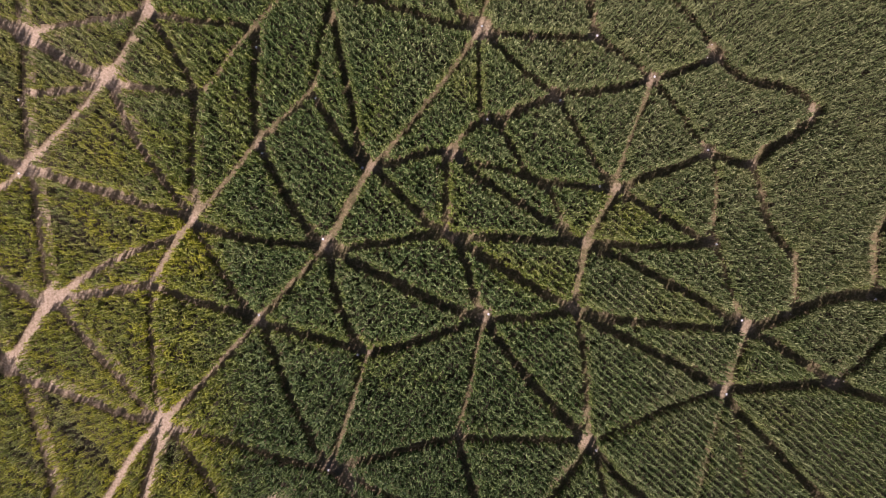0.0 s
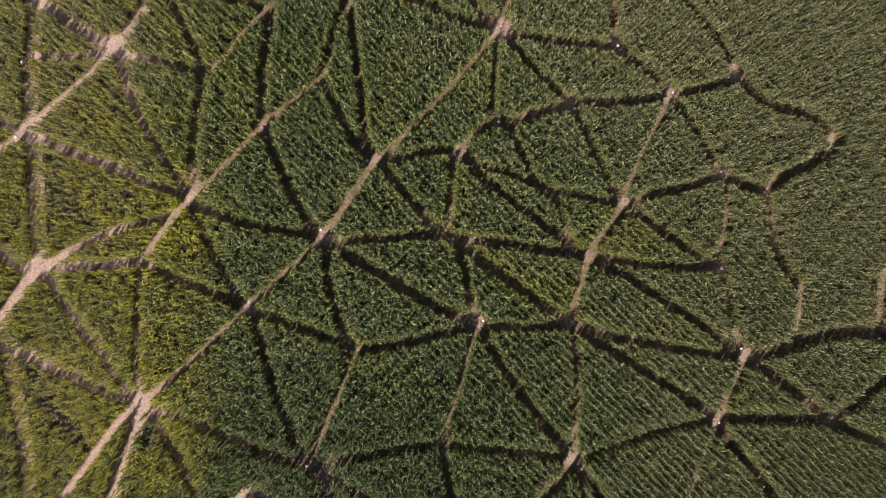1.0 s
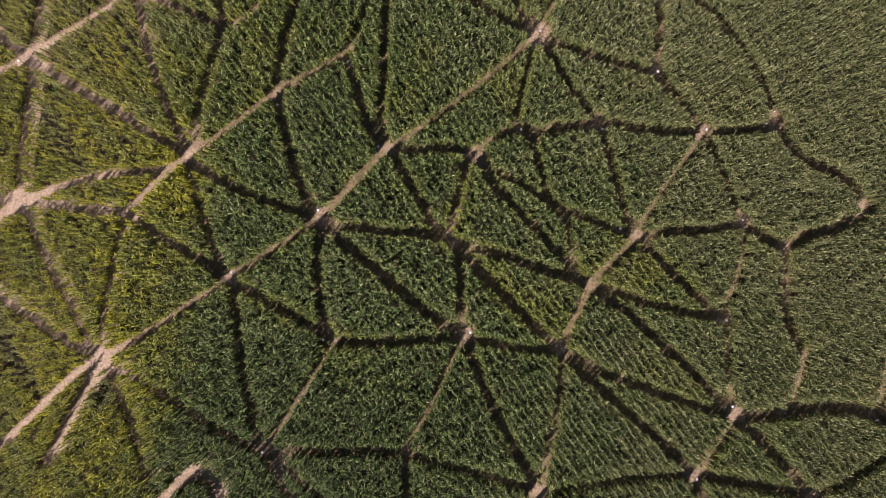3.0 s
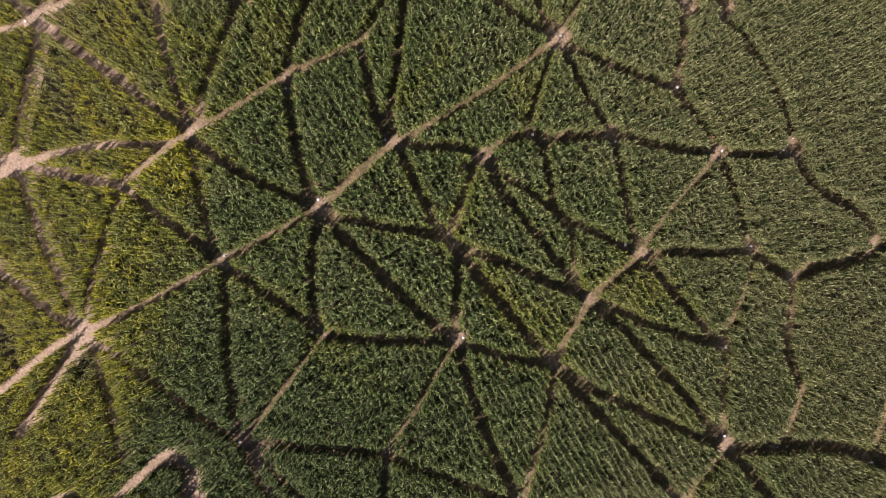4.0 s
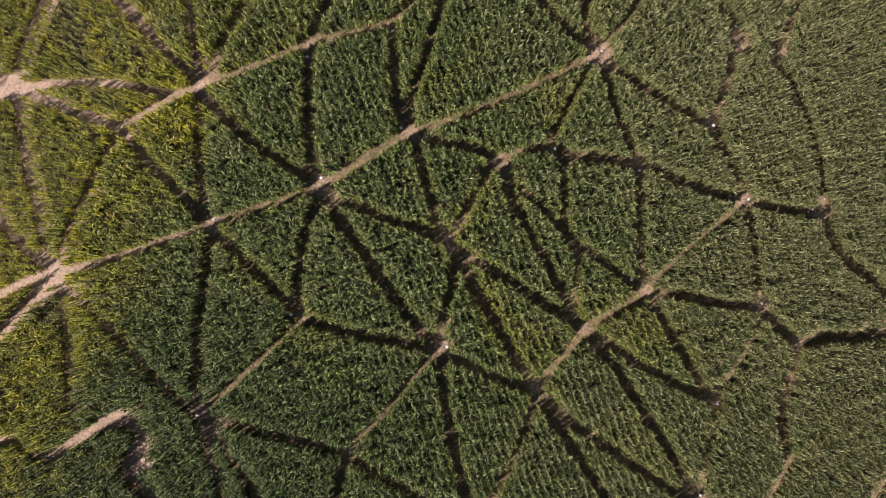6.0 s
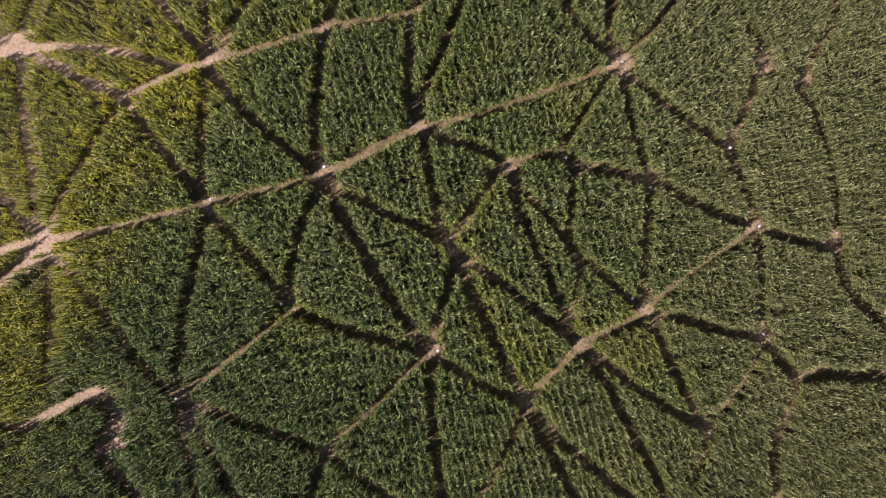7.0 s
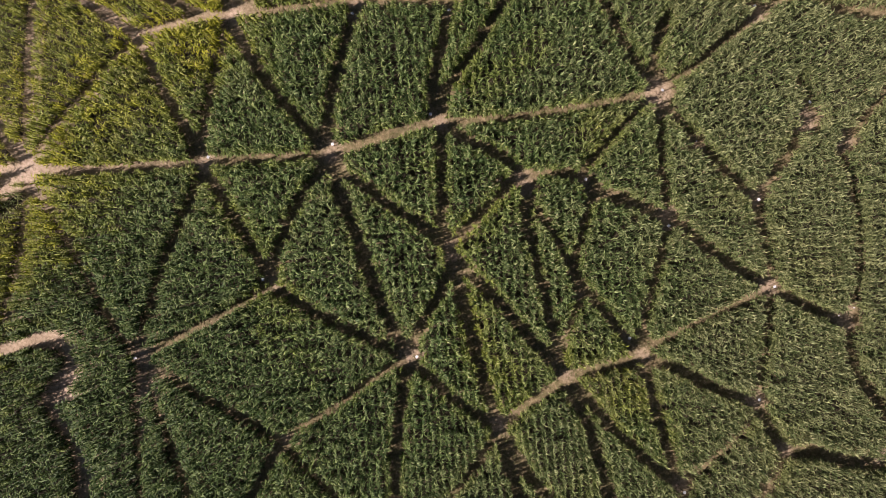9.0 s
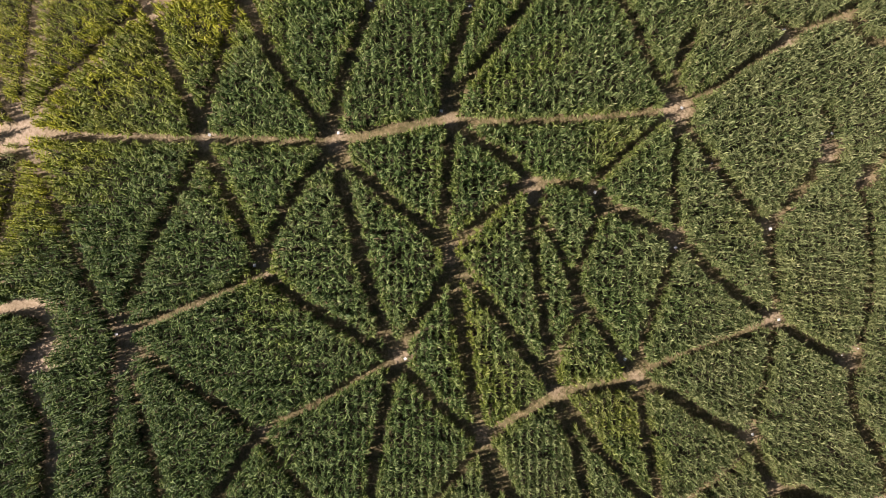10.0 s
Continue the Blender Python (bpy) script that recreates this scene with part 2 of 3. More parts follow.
trail(0.95, (24.7, 18.7), (27.0, 16.0), (28.5, 14.0), (30.2, 11.7), (31.5, 10.0))
trail(1.15, (31.5, 10.0), (34.5, 8.9), (36.4, 8.5))
trail(1.15, (31.5, 10.0), (27.8, 8.3), (24.5, 7.3), (20.8, 5.8))
trail(1.30, (36.7, 8.6), (37.7, 5.4), (38.2, 2.7), (39.2, 0.1), (41.5, -2.1))
trail(1.20, (41.8, -2.1), (41.9, -5.5), (41.6, -8.5))
trail(0.80, (31.7, 10.1), (32.4, 6.7), (32.3, 3.3), (32.0, 0.5), (32.3, -0.9))
trail(0.80, (32.3, -0.9), (33.2, -3.4), (33.8, -6.1), (35.0, -8.5), (36.2, -10.9))
trail(0.76, (25.1, 19.0), (23.4, 14.6), (21.8, 10.5), (20.6, 6.9), (20.1, 5.1))
trail(1.13, (21.1, 5.9), (19.6, 3.5), (17.9, 1.0), (17.0, -0.8), (16.0, -4.8), (15.7, -8.7))
trail(1.15, (20.8, 5.7), (24.5, 3.2), (27.8, 1.3), (32.0, -0.9))
trail(1.05, (17.0, -0.7), (22.5, -1.1), (27.8, -1.1), (32.0, -0.9))
trail(1.15, (16.8, -1.0), (18.5, -1.7), (21.8, -2.8), (25.2, -4.7), (29.2, -6.8), (32.5, -8.8), (35.9, -10.8))
trail(1.15, (15.5, -8.6), (21.1, -9.9), (26.5, -10.4), (31.2, -10.8), (35.9, -10.8))
trail(1.15, (15.5, -8.6), (17.8, -10.1), (20.5, -11.4), (24.5, -13.5), (29.2, -15.9), (33.1, -18.2))
trail(0.95, (36.4, -11.0), (35.1, -14.3), (33.6, -18.4))
trail(0.64, (33.6, -18.4), (32.7, -21.8), (31.7, -25.2), (31.0, -28.6), (30.0, -31.5), (29.1, -34.4))
trail(1.05, (33.1, -18.2), (27.8, -19.9), (23.2, -21.9), (17.3, -24.4))
trail(1.05, (33.1, -18.2), (35.9, -21.8), (38.6, -24.5), (41.3, -27.5), (43.9, -30.2), (47.3, -33.9))
trail(1.25, (33.1, -18.2), (37.9, -17.9), (42.6, -17.6), (46.6, -17.5))
trail(1.15, (35.9, -10.8), (39.9, -13.1), (42.6, -14.8), (46.6, -17.5))
trail(1.05, (46.6, -17.5), (50.0, -14.3), (52.5, -11.6), (54.7, -9.4))
trail(1.05, (46.6, -17.5), (52.5, -19.6), (56.0, -21.2))
trail(1.45, (35.9, -10.8), (39.2, -10.1), (41.9, -8.9), (45.3, -7.5), (48.0, -6.9), (51.3, -7.0), (55.3, -6.4))
trail(1.40, (51.4, -7.1), (51.3, -3.4), (51.6, 0.0), (52.8, 2.2), (55.2, 4.1))
trail(0.60, (34.4, -21.2), (35.1, -24.9), (35.8, -28.9), (36.6, -33.9))
trail(1.05, (1.2, 0.0), (2.7, -3.4), (3.4, -6.4), (4.8, -9.8))
trail(1.15, (1.2, 0.0), (7.7, -0.1), (12.4, -0.5), (16.7, -0.7))
trail(1.25, (1.2, 0.0), (4.4, -2.1), (7.1, -3.8), (11.1, -6.2), (15.5, -8.6))
trail(1.05, (4.8, -9.8), (10.4, -9.6), (15.5, -8.8))
trail(0.70, (4.9, -9.8), (3.7, -13.6), (3.1, -17.6), (2.0, -21.7), (1.7, -23.7))
trail(1.15, (4.9, -9.7), (8.1, -14.5), (10.9, -17.9), (13.6, -20.8), (17.3, -24.4))
trail(0.90, (15.6, -8.7), (16.6, -13.6), (16.9, -17.6), (17.1, -21.7), (17.4, -24.6))
trail(1.15, (1.7, -23.7), (-3.0, -24.9), (-7.0, -25.9), (-13.5, -27.6))
trail(1.05, (1.7, -23.7), (5.0, -24.0), (7.7, -23.9), (13.1, -24.1), (17.3, -24.4))
trail(1.05, (1.7, -23.7), (2.7, -27.5), (3.7, -31.0), (4.7, -34.3))
trail(1.00, (-13.5, -27.6), (-9.7, -29.2), (-5.7, -31.0), (-0.3, -33.7))
trail(0.80, (-10.4, -28.9), (-7.3, -30.5), (-4.1, -32.3), (-0.7, -33.9), (2.4, -35.8))
trail(1.00, (-13.7, -27.2), (-11.8, -29.3), (-9.6, -31.6), (-7.4, -33.7), (-5.2, -35.9), (-1.3, -40.0))
trail(1.15, (17.3, -24.4), (15.1, -28.2), (12.8, -31.0), (10.7, -33.9))
trail(0.95, (17.3, -24.4), (18.8, -28.9), (19.8, -33.9))
trail(1.05, (17.3, -24.4), (21.1, -28.9), (23.8, -31.0), (27.2, -33.9))
trail(1.10, (-34.5, -45.5), (-32.8, -43.5), (-30.7, -40.8), (-28.7, -38.8), (-26.9, -39.5), (-25.0, -39.1), (-23.2, -35.7), (-21.6, -33.0))
trail(1.95, (-21.9, -33.3), (-20.2, -31.7), (-18.4, -31.9), (-17.2, -32.9), (-17.2, -34.8), (-17.1, -36.4), (-14.9, -37.1), (-12.3, -37.6), (-9.7, -39.1), (-7.9, -41.0), (-4.7, -44.4))
trail(0.80, (18.0, 24.1), (17.8, 25.2), (17.1, 27.8), (16.5, 30.7), (16.1, 32.6), (14.6, 34.1), (13.0, 35.0))
trail(1.05, (18.8, 43.1), (19.8, 39.7), (20.3, 34.6), (20.3, 32.6), (23.0, 31.4), (26.3, 29.0), (29.7, 25.6), (32.2, 21.8))
trail(0.90, (3.9, 24.7), (5.0, 28.2), (5.4, 32.0), (6.1, 36.2), (6.4, 38.6), (7.9, 42.1))
trail(1.50, (8.0, 42.9), (9.6, 41.6), (11.0, 41.9), (13.0, 43.4), (15.8, 46.1))
trail(0.90, (6.2, 36.6), (3.7, 36.6), (0.9, 36.3), (-0.9, 36.5))

clearing(-50.4, 24.3, 1.22)
clearing(-40.5, 19.2, 1.30)
clearing(-35.6, 27.5, 0.94)
clearing(-50.0, 8.3, 1.01)
clearing(-47.2, -7.7, 1.44)
clearing(-52.1, -15.4, 1.37)
clearing(-33.8, -22.3, 1.51)
clearing(-30.0, 2.1, 0.68)
clearing(-22.3, 11.1, 0.86)
clearing(-35.3, -5.8, 0.86)
clearing(-14.0, -1.2, 0.90)
clearing(-8.6, 8.5, 0.83)
clearing(-22.1, -10.3, 0.94)
clearing(-13.7, -27.8, 0.43)
clearing(-9.3, -13.9, 0.86)
clearing(0.6, 10.2, 0.86)
clearing(1.8, 9.7, 1.10)
clearing(0.4, 0.7, 0.50)
clearing(1.2, 0.0, 0.61)
clearing(4.9, -9.8, 0.58)
clearing(4.4, 25.0, 1.37)
clearing(13.3, 17.3, 0.86)
clearing(18.1, 24.3, 0.79)
clearing(25.1, 19.1, 0.79)
clearing(32.9, 21.8, 0.86)
clearing(44.5, 15.0, 0.94)
clearing(37.1, 8.8, 0.79)
clearing(31.9, 10.2, 0.86)
clearing(32.5, -0.9, 0.79)
clearing(21.1, 5.8, 0.72)
clearing(17.1, -0.7, 0.72)
clearing(15.7, -8.7, 1.01)
clearing(36.4, -10.9, 0.94)
clearing(33.6, -18.4, 1.01)
clearing(47.3, -17.7, 1.08)
clearing(17.5, -24.7, 1.15)
clearing(1.7, -23.9, 0.79)
clearing(12.6, 5.7, 0.36)
clearing(4.2, 25.0, 1.15)
clearing(6.2, 37.0, 1.01)
clearing(16.5, 32.8, 1.25)
clearing(20.5, 34.0, 1.05)
clearing(-16.2, -34.7, 1.30)


# boards and pegs beside the trails, kept clear of corn
SIGNS = [
    (-22.39, 22.61), (-21.64, 9.93), (-15.24, 16.54), (-14.36, -0.25), (-9.70, 8.25), (5.20, 13.99),
    (4.59, 25.11), (13.97, 16.28), (18.35, 24.04), (25.16, 19.12), (31.57, 10.35), (32.59, -0.91),
    (18.69, 6.03), (35.62, -9.95), (33.74, -18.79), (18.22, -25.53), (51.61, -7.45), (-50.71, 16.34),
    (-50.71, 7.57), (-22.04, -9.36), (15.45, 34.00), (5.40, -9.24), (5.35, 36.99), (-13.79, -27.84),
    (-10.23, -14.12),
]
PEGS = [
    (10.32, 24.04), (11.20, 23.90), (31.64, 21.48), (32.18, 23.03), (41.62, -9.28), (47.97, -17.30),
    (-0.57, 8.31),
]
CLEARINGS += [(px, py, 0.42) for px, py in SIGNS + PEGS]


def smooth(points, step=0.8):
    """A rounded line through the bends of a trail."""
    pts = np.array(points, float)
    if len(pts) < 3:
        return pts
    ext = np.vstack([2 * pts[0] - pts[1], pts, 2 * pts[-1] - pts[-2]])
    out = []
    for a, b, c, d in zip(ext, ext[1:], ext[2:], ext[3:]):
        n = max(1, int(np.hypot(*(c - b)) / step / 2))
        for k in range(n):
            u = k / n
            out.append(0.5 * (2 * b + (c - a) * u + (2 * a - 5 * b + 4 * c - d) * u * u + (3 * b - a - 3 * c + d) * u ** 3))
    return np.vstack(out + [pts[-1]])


# the corn leans in from both sides: least over the wide trails of the west
LINES = [(max(0.68, w * (0.93 if p[0][0] + p[-1][0] < -64 else 1.04 if p[0][0] + p[-1][0] > 60 else 0.90)), smooth(p)) for w, p in TRAILS]


def beside_trails(x, y):
    """How far each point lies outside the nearest trail's edge (negative on the trail)."""
    best = np.full(x.shape, 1e3)
    for w, line in LINES:
        lo, hi = line.min(0) - 4, line.max(0) + 4
        near = np.nonzero((x > lo[0]) & (x < hi[0]) & (y > lo[1]) & (y < hi[1]))[0]
        if not len(near):
            continue
        px, py, b = x[near], y[near], best[near]
        for (ax, ay), (bx, by) in zip(line, line[1:]):
            dx, dy = bx - ax, by - ay
            u = np.clip(((px - ax) * dx + (py - ay) * dy) / (dx * dx + dy * dy + 1e-9), 0, 1)
            np.minimum(b, np.hypot(px - ax - u * dx, py - ay - u * dy) - w / 2, out=b)
        best[near] = b
    for cx, cy, r in CLEARINGS:
        np.minimum(best, np.hypot(x - cx, y - cy) - r, out=best)
    return best


def waves(x, y, scale, seed):
    """Soft patches over the plan, about 0 to 1."""
    rng = np.random.default_rng(seed)
    total = np.zeros_like(x)
    for k in range(14):
        a, ph, f = rng.uniform(0, 6.283), rng.uniform(0, 6.283), rng.uniform(0.6, 2.2) / scale
        total += np.sin((x * np.cos(a) + y * np.sin(a)) * f * 6.283 + ph) / (f * scale)
    return np.clip(0.5 + total / 9.0, 0, 1)


def in_field(x, y, margin=0.0):
    """The stretch of the field that is planted: rectangles turned step by step about its middle."""
    inside = np.zeros(x.shape, bool)
    for k in range(11):
        a = radians(4.9 * k)
        half, deep = 56.5 - 1.15 * k + margin, 33.0 - 0.62 * k + margin
        u, v = x * math.cos(a) + y * math.sin(a), -x * math.sin(a) + (y + 1.4 - 0.14 * k) * math.cos(a)
        inside |= (abs(u) < half) & (abs(v) < deep)
    return inside


# ---- ground ----
def grid_mesh(name, x, y, z, keep, mat, attributes=()):
    """A sheet over the grid x, y with height z, of the cells in keep."""
    ny, nx = x.shape
    idx = np.arange(ny * nx).reshape(ny, nx)
    quads = np.stack([idx[:-1, :-1], idx[:-1, 1:], idx[1:, 1:], idx[1:, :-1]], -1)[keep]
    used, inv = np.unique(quads, return_inverse=True)
    co = np.stack([x.ravel(), y.ravel(), z.ravel()], -1)[used]
    me = bpy.data.meshes.new(name)
    fill(me, co, inv.reshape(-1, 4))
    for key, values in attributes:
        me.attributes.new(key, "FLOAT", "POINT").data.foreach_set("value", values.ravel()[used].astype(np.float32))
    me.materials.append(mat)
    return new(name, me)


def fill(me, co, quads, slots=None):
    """Vertices and four-cornered faces into a mesh."""
    me.vertices.add(len(co))
    me.vertices.foreach_set("co", np.ascontiguousarray(co, np.float32).ravel())
    me.loops.add(quads.size)
    me.loops.foreach_set("vertex_index", np.ascontiguousarray(quads, np.int32).ravel())
    me.polygons.add(len(quads))
    me.polygons.foreach_set("loop_start", np.arange(0, quads.size, 4, dtype=np.int32))
    if slots is not None:
        me.polygons.foreach_set("material_index", np.ascontiguousarray(slots, np.int32))
    me.polygons.foreach_set("use_smooth", np.ones(len(quads), bool))
    me.update(calc_edges=True)


def build_ground():
    edge = np.concatenate([[-2500, -900, -300, -120], np.arange(-70, 70.1, 2.0), [120, 300, 900, 2500]])
    gx, gy = np.meshgrid(edge, edge)
    gz = 0.02 * waves(gx, gy, 9.0, 4) - 0.07
    ground = grid_mesh("ground", gx, gy, gz, np.ones((len(edge) - 1, len(edge) - 1), bool), SHADED_SOIL)
    tagged(ground, "brown loamy field soil, its colour darkened for the shade under the corn", "ground", kind="structure")


def build_paths():
    side = np.arange(-62, 62.01, 0.25)
    gx, gy = np.meshgrid(side, side)
    out = beside_trails(gx.ravel(), gy.ravel()).reshape(gx.shape)
    hit = (out < 0.35) & in_field(gx, gy, 2.0)
    keep = hit[:-1, :-1] | hit[1:, 1:] | hit[:-1, 1:] | hit[1:, :-1]
    bumps = waves(gx, gy, 1.3, 8) * 0.05 + waves(gx, gy, 0.5, 9) * 0.02
    gz = bumps - 0.03 + 0.05 * np.clip(out + 0.2, 0, 0.5)
    # most feet pass in the west, near the way in; the long way east is half overgrown
    west = np.clip((-gx * 0.9 - gy * 0.1 - 20) / 17, 0, 1)
    west = np.maximum(west, np.clip((-gy - 26) / 6, 0, 0.8) * (gx < -8))
    knots = np.full(gx.shape, 9.0)
    for cx, cy, r in CLEARINGS:
        np.minimum(knots, np.hypot(gx - cx, gy - cy) - r, out=knots)
    packed = np.clip(0.12 + 0.90 * west + 0.60 * np.clip(0.6 - knots / 0.9, 0, 1) - 0.25 * waves(gx, gy, 6.0, 5), 0, 1) * np.clip(1.0 - out * 2.0, 0.2, 1)
    weedy = np.clip(0.85 - west * 1.2 - 0.8 * np.clip(-knots + 0.8, 0, 1), 0, 1)
    path = grid_mesh("path", gx, gy, gz, keep, PACKED, (("packed", packed), ("weedy", weedy)))
    tagged(path, "trodden earth paths of a corn maze, pale and dusty", "path", kind="structure")


build_ground()
build_paths()

# ---- corn ----
ROW_TURN = radians(49.0 + 90.0)   # direction of the sown rows
ROW_GAP, PLANT_GAP = 0.75, 0.27
EDGE = 0.10


def leaf_strip(base, turn, length, width, rise, droop, twist):
    """One arching blade: three cross-sections from the stalk to the tip."""
    co = []
    side = np.array([-math.sin(turn), math.cos(turn), 0.0])
    ahead = np.array([math.cos(turn), math.sin(turn), 0.0])
    at, angle = np.array(base, float), rise
    for k, (wide, step) in enumerate(((0.6, 0.45), (1.0, 0.55), (0.10, 0.0))):
        roll = twist * k / 2
        across = side * math.cos(roll) + np.array([0, 0, 1.0]) * math.sin(roll)
        half = across * width * wide / 2
        co += [at - half, at + half]
        at = at + (ahead * math.cos(angle) + np.array([0, 0, 1.0]) * math.sin(angle)) * length * step
        angle -= droop
    return co, [(0, 1, 3, 2), (2, 3, 5, 4)]


def corn_template(rng, habit):
    """A maize plant: stalk, blades in two ranks and a tassel. Habits: inner, in the closed stand, bare below; rim, leafy down to the
    ground as at the edge of a stand; weak, low and bushy as on the poor ground in the west."""
    co, faces, slots = [], [], []

    def put(shape, slot):
        n = len(co)
        co.extend(shape[0])
        faces.extend([tuple(i + n for i in fc) for fc in shape[1]])
        slots.extend([slot] * len(shape[1]))

    lean = rng.uniform(-0.09, 0.09, 2)
    top = 1.5 if habit == "weak" else 2.1
    ring = [(math.cos(a) * 0.016, math.sin(a) * 0.016) for a in (0.5, 2.6, 4.7)]
    stalk = [np.array([x, y, -0.08]) for x, y in ring] + [np.array([x * 0.5 + lean[0], y * 0.5 + lean[1], top]) for x, y in ring]
    put((stalk, [(0, 1, 4, 3), (1, 2, 5, 4), (2, 0, 3, 5)]), 1)
    first = rng.uniform(0, 6.283)
    count, low = {"inner": (12, 0.50), "rim": (18, 0.20), "weak": (14, 0.20)}[habit]
    high = top - 0.08
    for k in range(count):
        z = low + (high - low) * (k / (count - 1)) ** (0.55 if habit == "inner" else 0.9)
        base = np.array([lean[0], lean[1], 0]) * z / top + np.array([0, 0, z])
        turn = first + math.pi * k + rng.normal(0, 0.6)
        h = z / high
        if habit == "weak":
            length, width = (0.56 - 0.18 * h ** 3) * rng.uniform(0.75, 1.2), rng.uniform(0.055, 0.080)
            put(leaf_strip(base, turn, length, width, rng.uniform(0.8, 1.3), rng.uniform(0.9, 1.6), rng.normal(0, 0.4)), 3 if k < 2 else 0)
        else:
            length, width = (0.74 - 0.24 * h ** 3) * rng.uniform(0.75, 1.2), rng.uniform(0.070, 0.098)
            wilted = z < 0.8 and k % 2 == 1
            upper = z > 1.15
            if not upper:
                length, width = length * 0.85, width * 1.6
            put(leaf_strip(base, turn, length, width, rng.uniform(0.95, 1.45) if upper else rng.uniform(0.8, 1.2), rng.uniform(0.8, 1.6), rng.normal(0, 0.4)), 3 if wilted else 0)
    if habit != "inner" or first < 2.0:
        put(leaf_strip(np.array([lean[0], lean[1], top - 0.05]), first, rng.uniform(0.18, 0.30), 0.035, 1.2, 0.5, 0.3), 2)
    return np.array(co), np.array(faces), np.array(slots)


SHAPES = 12
TEMPLATES = [corn_template(np.random.default_rng(100 + k), ("inner", "rim", "weak")[k // SHAPES]) for k in range(3 * SHAPES)]


# stands that ripen early: centre, half sizes, how far
DRY_PATCHES = [
    (-39, 1, 13, 7, .85), (-32, -0, 6, 4, .9), (-44, 13, 9, 7, .35), (-36, 10, 9, 6, .45),
    (-31, -11, 4, 5, .7), (-30, -3, 4, 3, .8), (-42, -17, 12, 7, .75), (-50, -12, 7, 7, .6),
    (-48, -24, 9, 9, .9), (-40, -27, 7, 6, 1.2), (-30, -27, 5, 5, .8), (-33, 21, 9, 6, .4),
    (-46, -29, 10, 8, .7), (-26, 14, 4, 8, .3), (-50, -2, 4, 7, .2), (-40, -9, 6, 4, .45),
    (20, 2, 5, 3, .5), (11, -4, 5, 3, .3), (-33, -35, 9, 6, .7), (-20, -32, 5, 5, .3),
    (-27.5, -27, 4, 7, .95), (-29, -2, 4, 3, .5), (20, 2, 3, 3, .3), (24, 3, 6, 3, .2),
    (3, 18, 3, 3, .3),
]


# thinly grown patches, drawn out along the rows: centre, half length and half depth, how far
THIN_PATCHES = [
    (-44.6, 0.8, 4.5, 1.6, .5), (-43.0, -24.5, 5.5, 1.1, .7), (-32.6, -25.2, 2.2, 1.2, .7), (-46.5, -19.5, 3.5, 0.9, .6),
    (-44.5, 21.5, 3.0, 0.8, .5), (-39.0, 13.5, 3.5, 0.6, .4), (-49.0, -27.0, 4.0, 1.0, .5), (-41.0, -2.0, 4.0, 0.7, .45),
]


